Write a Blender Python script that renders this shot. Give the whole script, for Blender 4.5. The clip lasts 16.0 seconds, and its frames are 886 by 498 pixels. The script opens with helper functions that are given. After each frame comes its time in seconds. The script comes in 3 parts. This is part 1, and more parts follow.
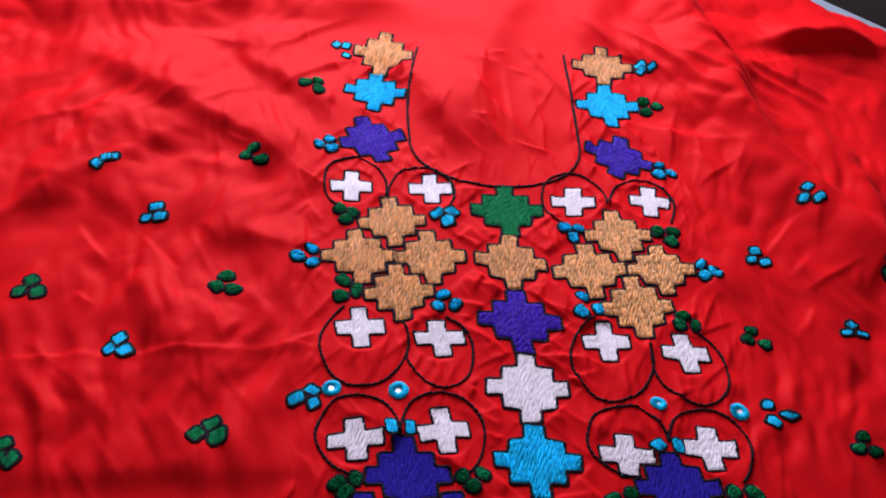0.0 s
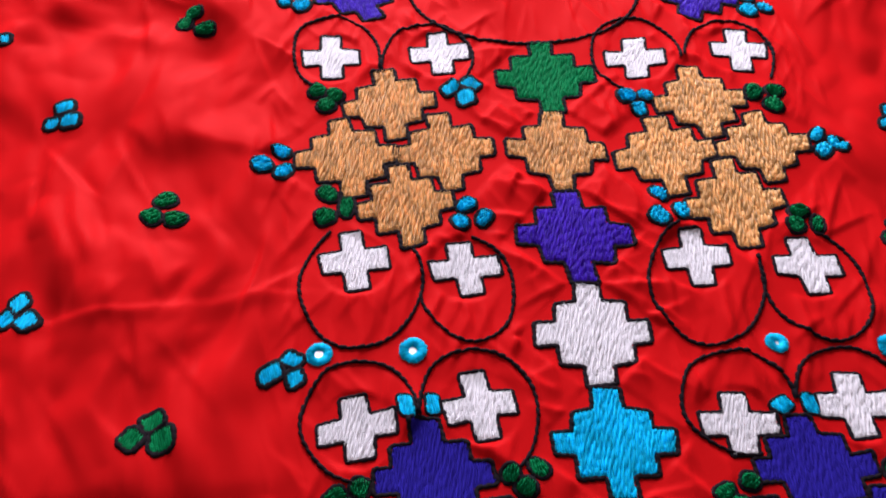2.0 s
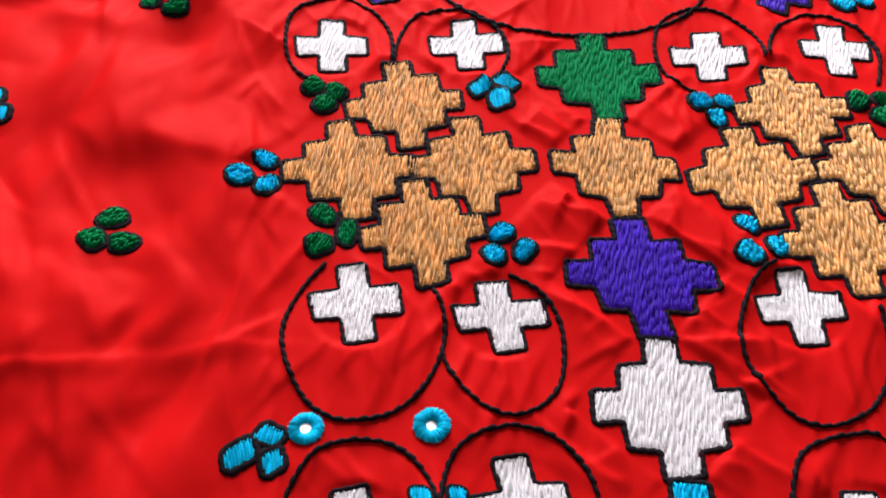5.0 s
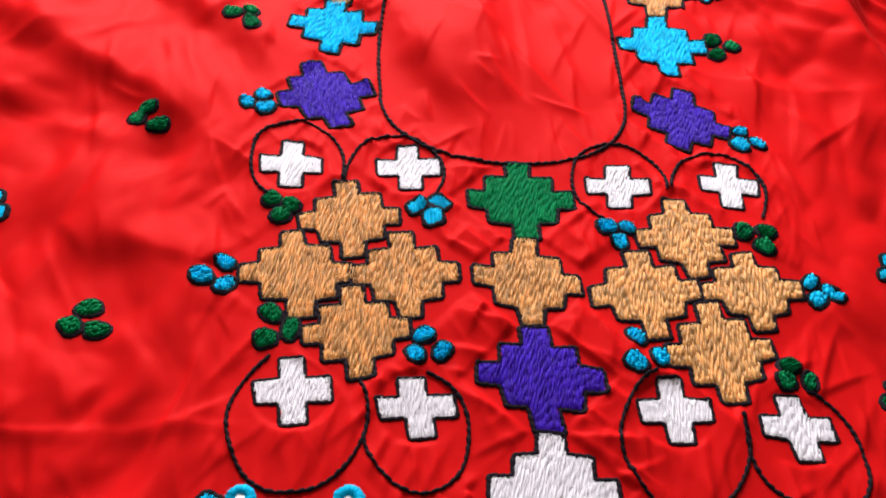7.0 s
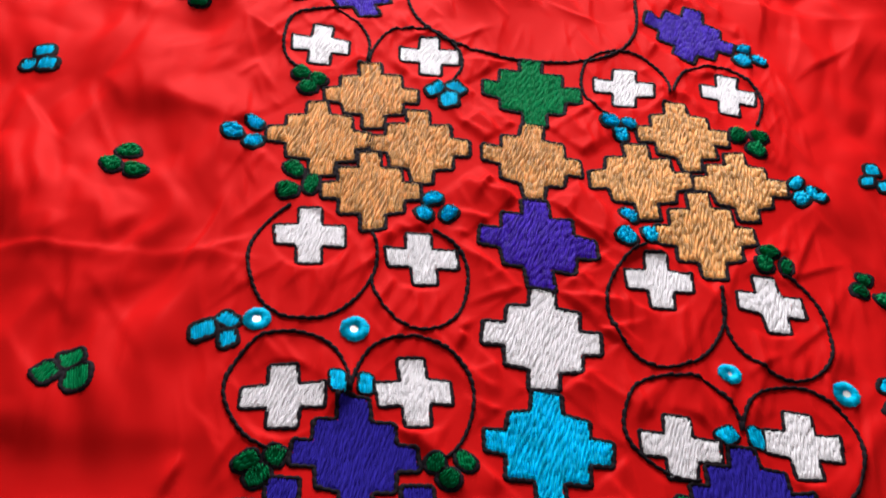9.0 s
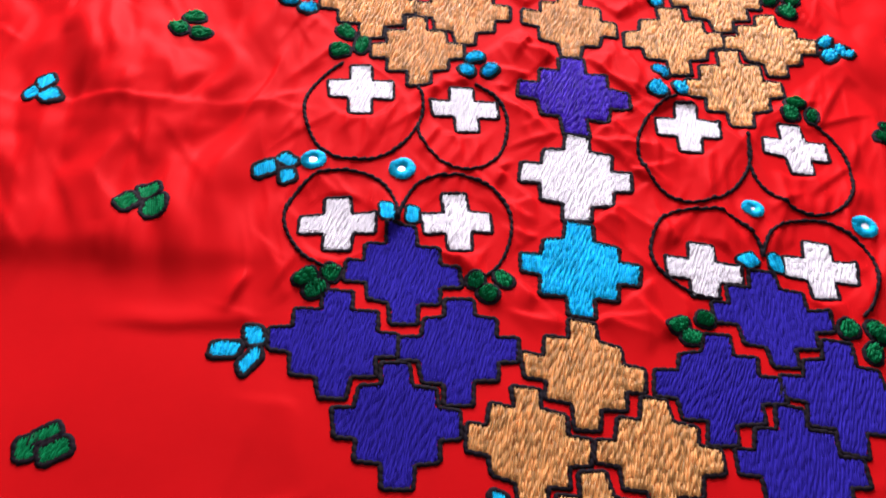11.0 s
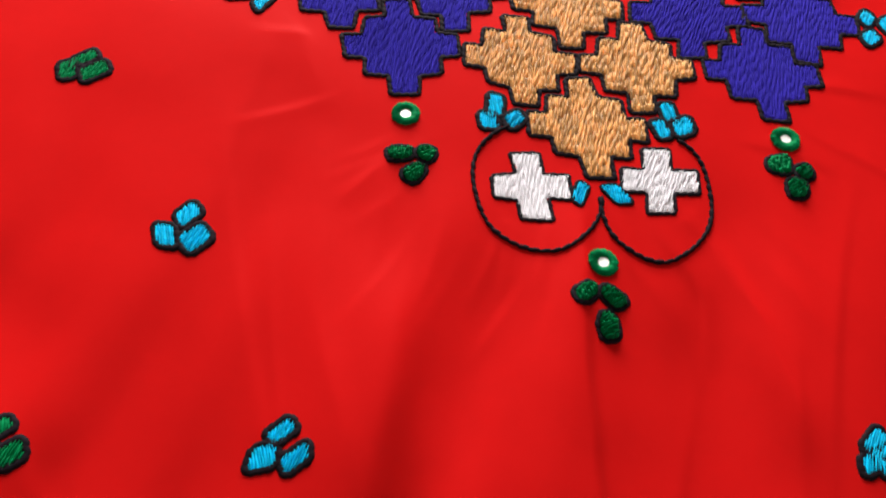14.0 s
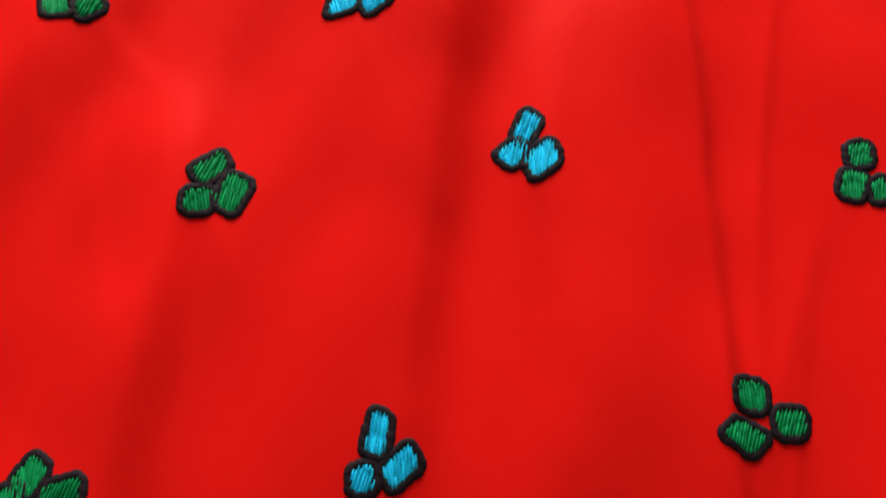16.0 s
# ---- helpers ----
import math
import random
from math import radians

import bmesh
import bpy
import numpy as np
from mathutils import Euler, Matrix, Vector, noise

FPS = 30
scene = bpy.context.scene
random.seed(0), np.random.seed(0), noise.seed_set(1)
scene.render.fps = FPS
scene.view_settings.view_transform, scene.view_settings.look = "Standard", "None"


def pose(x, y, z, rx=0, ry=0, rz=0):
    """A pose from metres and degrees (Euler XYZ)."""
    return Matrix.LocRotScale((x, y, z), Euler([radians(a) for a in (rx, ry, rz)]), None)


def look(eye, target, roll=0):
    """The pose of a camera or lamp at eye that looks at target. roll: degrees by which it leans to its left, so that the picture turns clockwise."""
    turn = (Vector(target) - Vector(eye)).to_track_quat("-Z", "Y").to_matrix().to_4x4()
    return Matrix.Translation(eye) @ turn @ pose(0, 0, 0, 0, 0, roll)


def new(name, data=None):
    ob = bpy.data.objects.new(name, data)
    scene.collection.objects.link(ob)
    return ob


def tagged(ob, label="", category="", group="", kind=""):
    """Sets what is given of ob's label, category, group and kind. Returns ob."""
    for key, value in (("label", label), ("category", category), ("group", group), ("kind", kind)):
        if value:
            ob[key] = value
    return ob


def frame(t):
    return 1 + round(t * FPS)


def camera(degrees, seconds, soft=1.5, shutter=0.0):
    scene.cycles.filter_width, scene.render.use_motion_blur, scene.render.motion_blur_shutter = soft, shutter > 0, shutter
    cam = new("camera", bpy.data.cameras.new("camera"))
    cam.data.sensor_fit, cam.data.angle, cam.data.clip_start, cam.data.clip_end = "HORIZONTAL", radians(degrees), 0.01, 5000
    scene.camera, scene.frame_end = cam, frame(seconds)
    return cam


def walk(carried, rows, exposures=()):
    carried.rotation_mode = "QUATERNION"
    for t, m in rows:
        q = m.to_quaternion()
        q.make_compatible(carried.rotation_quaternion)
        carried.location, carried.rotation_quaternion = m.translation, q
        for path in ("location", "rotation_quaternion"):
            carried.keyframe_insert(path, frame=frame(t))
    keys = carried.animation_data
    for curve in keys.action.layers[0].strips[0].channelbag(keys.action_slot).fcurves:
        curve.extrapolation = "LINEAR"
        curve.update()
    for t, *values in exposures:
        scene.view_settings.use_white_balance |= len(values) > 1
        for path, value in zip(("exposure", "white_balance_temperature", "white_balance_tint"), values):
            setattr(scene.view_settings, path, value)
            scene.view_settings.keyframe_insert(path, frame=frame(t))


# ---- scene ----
cam = camera(48.0, 16.0, soft=1.9, shutter=0.22)
PATH = [
    (0, (-0.152, -0.292, 0.642), (0.055, 1.071, -0.807), 8.1),
    (0.5, (-0.147, -0.264, 0.617), (0.102, 1.081, -0.842), 8.0),
    (1, (-0.131, -0.234, 0.602), (0.042, 1.061, -0.913), 4.7),
    (1.5, (-0.129, -0.163, 0.557), (0.039, 1.002, -1.06), 3.6),
    (2, (-0.127, -0.106, 0.492), (0.031, 1.01, -1.16), 3.8),
    (2.5, (-0.12, -0.07, 0.463), (0.01, 1.045, -1.193), 3.7),
    (3, (-0.138, -0.058, 0.427), (0.091, 1.103, -1.185), 8.4),
    (3.2, (-0.142, -0.041, 0.416), (0.094, 1.094, -1.213), 8.8),
    (5.3, (-0.126, -0.024, 0.379), (0.037, 1.159, -1.226), 4.8),
    (5.5, (-0.121, -0.032, 0.391), (0.04, 1.169, -1.2), 4.5),
    (6, (-0.116, -0.041, 0.427), (0.062, 1.21, -1.123), 4.8),
    (6.5, (-0.113, -0.051, 0.44), (0.079, 1.229, -1.085), 6.0),
    (7, (-0.107, -0.063, 0.452), (0.087, 1.227, -1.064), 8.0),
    (7.5, (-0.102, -0.077, 0.463), (0.076, 1.213, -1.055), 8.6),
    (8, (-0.1, -0.085, 0.454), (0.069, 1.201, -1.069), 8.8),
    (8.5, (-0.1, -0.116, 0.453), (0.066, 1.159, -1.079), 10.1),
    (9, (-0.104, -0.145, 0.446), (0.063, 1.117, -1.096), 11.2),
    (9.2, (-0.101, -0.154, 0.44), (0.065, 1.097, -1.112), 11.5),
    (11.3, (-0.085, -0.24, 0.445), (-0.04, 0.93, -1.177), 6.4),
    (11.5, (-0.082, -0.252, 0.44), (-0.029, 0.906, -1.19), 6.3),
    (12, (-0.082, -0.281, 0.436), (-0.002, 0.843, -1.216), 7.2),
    (12.5, (-0.088, -0.304, 0.43), (-0.003, 0.792, -1.241), 7.4),
    (13, (-0.099, -0.328, 0.418), (0.01, 0.742, -1.268), 8.4),
    (13.5, (-0.101, -0.351, 0.416), (-0.001, 0.703, -1.28), 7.5),
    (14, (-0.101, -0.38, 0.408), (0.028, 0.651, -1.301), 8.2),
    (14.5, (-0.109, -0.411, 0.4), (0.011, 0.598, -1.323), 6.8),
    (15, (-0.113, -0.431, 0.381), (-0.007, 0.519, -1.376), 6.3),
    (15.5, (-0.116, -0.464, 0.352), (-0.042, 0.427, -1.437), 4.3),
    (16, (-0.121, -0.498, 0.336), (-0.052, 0.306, -1.494), 3.5),
]
EXPOSURES = [
    (0.0, -0.37, 5900, 28), (1.5, -0.22, 6000, 22), (3.0, -0.13, 6350, 15), (5.5, -0.09, 6450, 11), (6.0, -0.15, 6450, 12), (6.5, -0.12, 6450, 11), (8.0, -0.07, 6450, 11), (9.0, -0.13, 6450, 8),
    (11.5, 0.38, 6150, 22), (12.0, 0.26, 6800, 9), (12.5, 0.22, 6700, 8), (13.0, 0.15, 6300, 10), (13.5, 0.3, 6400, 8), (14.0, 0.5, 6650, 7),
    (14.5, 0.63, 7000, 5), (15.0, 0.67, 7050, 5), (16.0, 0.83, 7250, 4),
]
walk(cam, [(t, look(eye, target, roll)) for t, eye, target, roll in PATH], EXPOSURES)

# ---- world and light ----
world = bpy.data.worlds.new("daylight")
scene.world = world
world.use_nodes = True
wn = world.node_tree.nodes
sky = wn.new("ShaderNodeTexSky")
sky.sky_type, sky.sun_disc = "NISHITA", False
sky.sun_elevation, sky.sun_rotation = radians(38), radians(20)
world.node_tree.links.new(sky.outputs[0], wn["Background"].inputs[0])
wn["Background"].inputs[1].default_value = 0.12

WINDOW_X, WINDOW_Z, WINDOW_W, WINDOW_H = -0.15, 0.64, 1.0, 0.85
WALL_N, WALL_S, WALL_E, WALL_W, FLOOR_Z, CEIL_Z = 1.42, -1.9, 2.1, -1.7, -0.52, 2.1
lamp = bpy.data.lights.new("window_daylight", "AREA")
lamp.shape, lamp.size, lamp.size_y, lamp.energy, lamp.color = "RECTANGLE", WINDOW_W, WINDOW_H, 53.0, (1.0, 0.97, 0.96)
lamp_ob = new("window_daylight", lamp)
lamp_ob.matrix_world = look((WINDOW_X, WALL_N + 0.02, WINDOW_Z), (WINDOW_X, 0.0, WINDOW_Z))


# ---- materials ----
def material(name, colour, rough=0.6, metal=0.0, spread=0.0, sheen=0.0, sheen_tint=(1.0, 1.0, 1.0), bump=0.0, bump_scale=400.0, mottle=0.0, mottle_scale=9.0, spec=0.5):
    """A node material: base colour with mottling at two scales, a spread from strand to strand, and fine relief."""
    mat = bpy.data.materials.new(name)
    mat.use_nodes = True
    nodes, links = mat.node_tree.nodes, mat.node_tree.links
    b = nodes["Principled BSDF"]
    b.inputs["Roughness"].default_value, b.inputs["Metallic"].default_value = rough, metal
    b.inputs["Specular IOR Level"].default_value = spec
    b.inputs["Sheen Weight"].default_value, b.inputs["Sheen Roughness"].default_value = sheen, 0.4
    b.inputs["Sheen Tint"].default_value = (*sheen_tint, 1.0)
    coords = nodes.new("ShaderNodeTexCoord")
    fac = nodes.new("ShaderNodeMath")
    fac.operation, fac.inputs[0].default_value, fac.inputs[1].default_value = "ADD", 1.0, 0.0
    last = fac
    for scale, share in ((mottle_scale, mottle), (mottle_scale * 14, mottle * 0.6)):
        if share:
            tex = nodes.new("ShaderNodeTexNoise")
            tex.inputs["Scale"].default_value, tex.inputs["Detail"].default_value = scale, 3.0
            links.new(coords.outputs["Object"], tex.inputs["Vector"])
            m = nodes.new("ShaderNodeMath")
            m.operation, m.inputs[1].default_value = "MULTIPLY_ADD", share * 2
            links.new(tex.outputs[0], m.inputs[0])
            m2 = nodes.new("ShaderNodeMath")
            m2.operation, m2.inputs[1].default_value = "SUBTRACT", share
            links.new(last.outputs[0], m.inputs[2])
            links.new(m.outputs[0], m2.inputs[0])
            last = m2
    if spread:
        geo = nodes.new("ShaderNodeNewGeometry")
        m = nodes.new("ShaderNodeMath")
        m.operation, m.inputs[1].default_value = "MULTIPLY_ADD", spread * 2
        links.new(geo.outputs["Random Per Island"], m.inputs[0])
        m2 = nodes.new("ShaderNodeMath")
        m2.operation, m2.inputs[1].default_value = "SUBTRACT", spread
        links.new(last.outputs[0], m.inputs[2])
        links.new(m.outputs[0], m2.inputs[0])
        last = m2
    mul = nodes.new("ShaderNodeVectorMath")
    mul.operation, mul.inputs[0].default_value = "SCALE", colour
    links.new(last.outputs[0], mul.inputs["Scale"])
    links.new(mul.outputs[0], b.inputs["Base Color"])
    if bump:
        tex = nodes.new("ShaderNodeTexNoise")
        tex.inputs["Scale"].default_value, tex.inputs["Detail"].default_value = bump_scale, 2.0
        links.new(coords.outputs["Object"], tex.inputs["Vector"])
        bn = nodes.new("ShaderNodeBump")
        bn.inputs["Strength"].default_value, bn.inputs["Distance"].default_value = bump, 0.001
        links.new(tex.outputs[0], bn.inputs["Height"])
        links.new(bn.outputs[0], b.inputs["Normal"])
    return mat


RED = material("red_satin_cotton", (0.62, 0.0075, 0.0080), 0.44, sheen=0.10, sheen_tint=(1.0, 0.10, 0.10), bump=0.03, bump_scale=900, mottle=0.05, spec=0.010)
THREAD = {
    "tan": material("tan_thread", (0.76, 0.405, 0.135), 0.38, spread=0.42, bump=0.3, bump_scale=2500, spec=0.3),
    "white": material("white_thread", (0.87, 0.84, 0.88), 0.42, spread=0.12, bump=0.3, bump_scale=2500, spec=0.3),
    "violet": material("violet_thread", (0.070, 0.016, 0.50), 0.42, spread=0.3, bump=0.3, bump_scale=2500, spec=0.10),
    "indigo": material("indigo_thread", (0.034, 0.022, 0.36), 0.6, spread=0.18, bump=0.3, bump_scale=2500, spec=0.03),
    "turquoise": material("turquoise_thread", (0.003, 0.59, 0.91), 0.42, spread=0.28, bump=0.3, bump_scale=2500, spec=0.04),
    "green": material("green_thread", (0.002, 0.255, 0.085), 0.45, spread=0.24, bump=0.3, bump_scale=2500, spec=0.03),
}
BLACK = material("black_thread", (0.013, 0.009, 0.013), 0.7, mottle=0.3, mottle_scale=120, spec=0.05)
MIRROR = material("mirror_glass", (0.94, 0.96, 0.94), 0.6, metal=1.0)
SHEET = material("grey_blue_sheet", (0.22, 0.28, 0.34), 0.85, bump=0.3, bump_scale=700, mottle=0.08)
WOOD = material("dark_wood", (0.045, 0.025, 0.02), 0.5, mottle=0.3, mottle_scale=6)
PLASTER = material("cream_plaster", (0.38, 0.36, 0.34), 0.9, mottle=0.04, bump=0.2, bump_scale=60)
TILE = material("dark_floor", (0.07, 0.055, 0.05), 0.5, mottle=0.2)


# ---- the lie of the cloth ----
rng = np.random.default_rng(7)
TURNS = rng.uniform(0, 2 * math.pi, (8, 256, 256))
LATTICE = np.stack([np.cos(TURNS), np.sin(TURNS)], -1)


def wave(x, y, k, layer):
    """Smooth gradient noise with k cells to the metre, about -1 to 1, on a lattice turned by layer."""
    c, s = math.cos(0.7 * layer + 0.4), math.sin(0.7 * layer + 0.4)
    u, v = (x * c - y * s) * k + 90.5, (x * s + y * c) * k + 70.5
    i, j = np.floor(u).astype(int), np.floor(v).astype(int)
    fu, fv = u - i, v - j
    g, total = LATTICE[layer], 0
    su, sv = fu * fu * fu * (fu * (6 * fu - 15) + 10), fv * fv * fv * (fv * (6 * fv - 15) + 10)
    for a in (0, 1):
        for b in (0, 1):
            e = g[(i + a) % 256, (j + b) % 256]
            total = total + (e[..., 0] * (fu - a) + e[..., 1] * (fv - b)) * (su if a else 1 - su) * (sv if b else 1 - sv)
    return total * 1.6


def along(x, y, x0, y0, x1, y1, fade=0.06):
    """Signed distance to the left of a line, and a weight that fades past its ends."""
    dx, dy = x1 - x0, y1 - y0
    n = math.hypot(dx, dy)
    s = ((x - x0) * dx + (y - y0) * dy) / n
    d = ((y - y0) * dx - (x - x0) * dy) / n
    w = 1 / (1 + np.exp(-s / (fade * 0.25))) / (1 + np.exp((s - n) / (fade * 0.25)))
    return d, w


def ridge(x, y, line, amp, left, right, fade=0.06):
    """A fold with its crest on a line and its own run-out on each side."""
    d, w = along(x, y, *line, fade)
    return amp * w * np.where(d > 0, np.exp(-(d / left) ** 2), np.exp(-(d / right) ** 2))


def smooth(a, b, v):
    t = np.clip((v - a) / (b - a), 0, 1)
    return t * t * (3 - 2 * t)


def flatness(x, y):
    """1 where dense stitching keeps the cloth flat, 0 on bare cloth."""
    m = np.zeros_like(x)
    for cx, cy, r in ((0.104, 0.293, 0.085), (-0.103, 0.302, 0.084), (0.104, 0.030, 0.085), (-0.097, 0.038, 0.085), (0.003, -0.014, 0.083)):
        m = np.maximum(m, smooth(r * 1.06, r * 0.93, np.abs(x - cx) + np.abs(y - cy)))
    for cy in (0.365, 0.300, 0.232, 0.165, 0.097):
        m = np.maximum(m, smooth(0.047, 0.041, np.abs(x) + np.abs(y - cy)))
    for cx, cy in ((0.123, 0.447), (-0.1235, 0.4565), (-0.120, 0.532), (0.125, 0.527), (-0.112, 0.598), (0.130, 0.595)):
        m = np.maximum(m, smooth(0.043, 0.036, np.abs(x - cx) + np.abs(y - cy)))
    for cx, cy in ((0.070, 0.380), (0.140, 0.382), (0.071, 0.210), (0.137, 0.200), (0.070, 0.103), (0.137, 0.109), (0.040, -0.090)):
        m = np.maximum(m, smooth(0.0245, 0.0195, np.hypot(x - cx, y - cy)))
    for cx, cy in ((-0.068, 0.388), (-0.142, 0.387), (-0.068, 0.213), (-0.133, 0.220), (-0.068, 0.122), (-0.135, 0.113), (-0.027, -0.096)):
        m = np.maximum(m, smooth(0.0245, 0.0195, np.hypot(x - cx, y - cy)))
    return m


def lie(x, y):
    """The broad lie of the cloth: swells, shoulder folds, hem flutes."""
    hem = smooth(-0.04, -0.20, y)
    bend = 1 - 0.7 * hem
    x, y = x + bend * (0.007 * wave(x, y, 11, 2) + 0.0025 * wave(x, y, 34, 3)), y + bend * (0.006 * wave(x, y, 12, 5) + 0.002 * wave(x, y, 31, 4))
    h = 0.0018 * wave(x, y, 7, 0) + 0.0008 * wave(x + 0.3 * y, y, 17, 1)
    # soft flutes that fan out towards the hem
    fan = x / (1.0 + 0.55 * smooth(-0.1, -0.6, y)) - 0.18 * np.minimum(y + 0.1, 0)
    h = h + hem * (0.0018 * np.sin(fan * 58 + 0.7) + 0.0027 * wave(fan, y * 0.15, 28, 6))
    h = h + ridge(x, y, (-0.090, -0.16, -0.160, -0.62), 0.0078, 0.014, 0.034)
    h = h + ridge(x, y, (-0.004, -0.13, -0.018, -0.62), 0.0045, 0.0045, 0.040)
    h = h + ridge(x, y, (-0.205, -0.29, -0.245, -0.62), 0.0100, 0.014, 0.030)
    h = h + ridge(x, y, (-0.264, -0.20, -0.262, -0.62), 0.0040, 0.010, 0.020)
    h = h + ridge(x, y, (-0.070, -0.24, -0.060, -0.46), 0.0030, 0.016, 0.012)
    h = h + ridge(x, y, (0.068, -0.125, 0.092, -0.230), 0.0026, 0.006, 0.012, 0.03)
    # big folds of the shoulders
    h = h + ridge(x, y, (-0.56, 0.235, -0.30, 0.470), 0.008, 0.10, 0.020)
    h = h + ridge(x, y, (-0.50, 0.66, -0.10, 0.70), 0.012, 0.05, 0.03)
    h = h + ridge(x, y, (-0.40, 0.565, -0.272, 0.478), 0.0130, 0.055, 0.021) + ridge(x, y, (-0.272, 0.478, -0.192, 0.412), 0.0095, 0.045, 0.015)
    h = h + ridge(x, y, (-0.235, 0.570, -0.165, 0.490), 0.0085, 0.035, 0.014)
    h = h + ridge(x, y, (-0.236, 0.372, -0.230, 0.308), 0.0095, 0.010, 0.028, 0.03)
    h = h + ridge(x, y, (-0.305, 0.412, -0.262, 0.404), 0.0035, 0.012, 0.010, 0.02)
    h = h + ridge(x, y, (-0.315, 0.262, -0.262, 0.180), 0.0100, 0.050, 0.022)
    h = h + ridge(x, y, (-0.222, 0.318, -0.176, 0.296), 0.0035, 0.025, 0.009, 0.03)
    h = h + ridge(x, y, (0.150, 0.80, 0.195, 0.58), 0.009, 0.06, 0.035)
    for line in ((0.240, 0.75, 0.262, 0.548), (0.262, 0.548, 0.278, 0.454), (0.278, 0.454, 0.323, 0.363), (0.323, 0.363, 0.370, 0.285)):
        h = h + ridge(x, y, line, 0.0230, 0.022, 0.040)
    h = h + ridge(x, y, (0.335, 0.520, 0.368, 0.415), 0.011, 0.013, 0.030) + ridge(x, y, (0.368, 0.415, 0.362, 0.330), 0.011, 0.013, 0.030)
    h = h + ridge(x, y, (0.205, 0.445, 0.228, 0.372), 0.0040, 0.022, 0.012, 0.03) + ridge(x, y, (0.178, 0.482, 0.205, 0.462), 0.0035, 0.020, 0.012, 0.03)
    h = h + ridge(x, y, (0.34, 0.655, 0.46, 0.652), 0.026, 0.040, 0.013, 0.05)
    # slack cloth inside the marked neckline
    h = h + ridge(x, y, (0.045, 0.74, -0.045, 0.47), 0.006, 0.026, 0.050)
    h = h + ridge(x, y, (-0.095, 0.585, -0.018, 0.452), 0.0085, 0.045, 0.017)
    h = h + ridge(x, y, (0.115, 0.64, 0.150, 0.76), 0.010, 0.02, 0.03)
    h = h + ridge(x, y, (-0.035, 0.47, -0.022, 0.41), 0.003, 0.008, 0.012, 0.03)
    # the step of a fold below
    h = h + ridge(x, y, (-0.245, 0.040, -0.176, 0.049), 0.0016, 0.010, 0.0035, 0.02)
    h = h + ridge(x, y, (-0.40, 0.178, -0.165, 0.198), 0.0010, 0.003, 0.006, 0.03)
    h = h + ridge(x, y, (-0.45, 0.078, -0.150, 0.096), 0.0030, 0.030, 0.013, 0.05)
    return h - 0.001


CELL = 0.0012
FX, FY = np.arange(-0.70, 0.70, CELL), np.arange(-0.70, 0.90, CELL)
FIELD = lie(*np.meshgrid(FX, FY, indexing="ij"))
fold_rng = random.Random(11)


def fold_in(cx, cy, angle, length, amp, steep, gentle, field):
    """Press one straight crease into the cloth: a crest with a steep and a gentle side."""
    dx, dy = math.cos(angle) * length / 2, math.sin(angle) * length / 2
    reach = length / 2 + 3 * gentle
    i0, i1 = np.searchsorted(FX, (cx - reach, cx + reach))
    j0, j1 = np.searchsorted(FY, (cy - reach, cy + reach))
    gx, gy = np.meshgrid(FX[i0:i1], FY[j0:j1], indexing="ij")
    s = ((gx - cx) * dx + (gy - cy) * dy) * 2 / length
    d = ((gy - cy) * dx - (gx - cx) * dy) * 2 / length + 0.10 * s * s / length
    taper = np.clip(1 - (s / (length * 0.62)) ** 2, 0, 1) ** 1.5
    field[i0:i1, j0:j1] += amp * taper * np.where(d > 0, np.exp(-np.abs(d) / gentle), np.exp(-(d / steep) ** 2))


CRUMPLE = np.zeros_like(FIELD)
MX, MY = np.meshgrid(FX, FY, indexing="ij")
WX, WY = MX + 0.022 * wave(MX, MY, 8, 2) + 0.006 * wave(MX, MY, 25, 1), MY + 0.022 * wave(MX, MY, 8, 3)
LOOSE = smooth(0.15, 0.21, np.abs(MX)) * smooth(0.06, 0.14, MY)
CRUMPLE += LOOSE * (0.0084 * np.sqrt(wave(WX, WY * 0.6, 15, 4) ** 2 + 0.004) + 0.0030 * np.sqrt(wave(WX, WY * 0.5, 33, 5) ** 2 + 0.006) + 0.0007 * wave(WX, WY * 0.6, 70, 1))
CRUMPLE += smooth(0.15, 0.19, np.abs(MX)) * smooth(0.05, 0.12, MY) * smooth(0.30, 0.20, MY) * 0.0036 * wave(WX + 0.12 * WY, WY * 0.16, 58, 6)
for _ in range(64):  # sharper pinches in the loose cloth at both sides
    cx, cy = fold_rng.choice((-1, -1, 1)) * fold_rng.uniform(0.165, 0.42), fold_rng.uniform(0.10, 0.48)
    lean = fold_rng.gauss(100 if cx < 0 else 70, 24) + (180 if fold_rng.random() < 0.4 else 0)
    fold_in(cx, cy, radians(lean), fold_rng.uniform(0.025, 0.085), fold_rng.uniform(0.8, 2.6) * 1e-3, fold_rng.uniform(2, 4.5) * 1e-3, fold_rng.uniform(5, 13) * 1e-3, CRUMPLE)
for _ in range(85):  # fine upright pinches below the loose cloth
    cx, cy = fold_rng.choice((-1, -1, 1)) * fold_rng.uniform(0.16, 0.38), fold_rng.uniform(0.07, 0.30)
    fold_in(cx, cy, radians(fold_rng.gauss(96 if cx < 0 else 84, 15) + (180 if fold_rng.random() < 0.5 else 0)), fold_rng.uniform(0.02, 0.07), fold_rng.uniform(0.7, 1.9) * 1e-3, fold_rng.uniform(1.5, 3) * 1e-3, fold_rng.uniform(4, 9) * 1e-3, CRUMPLE)
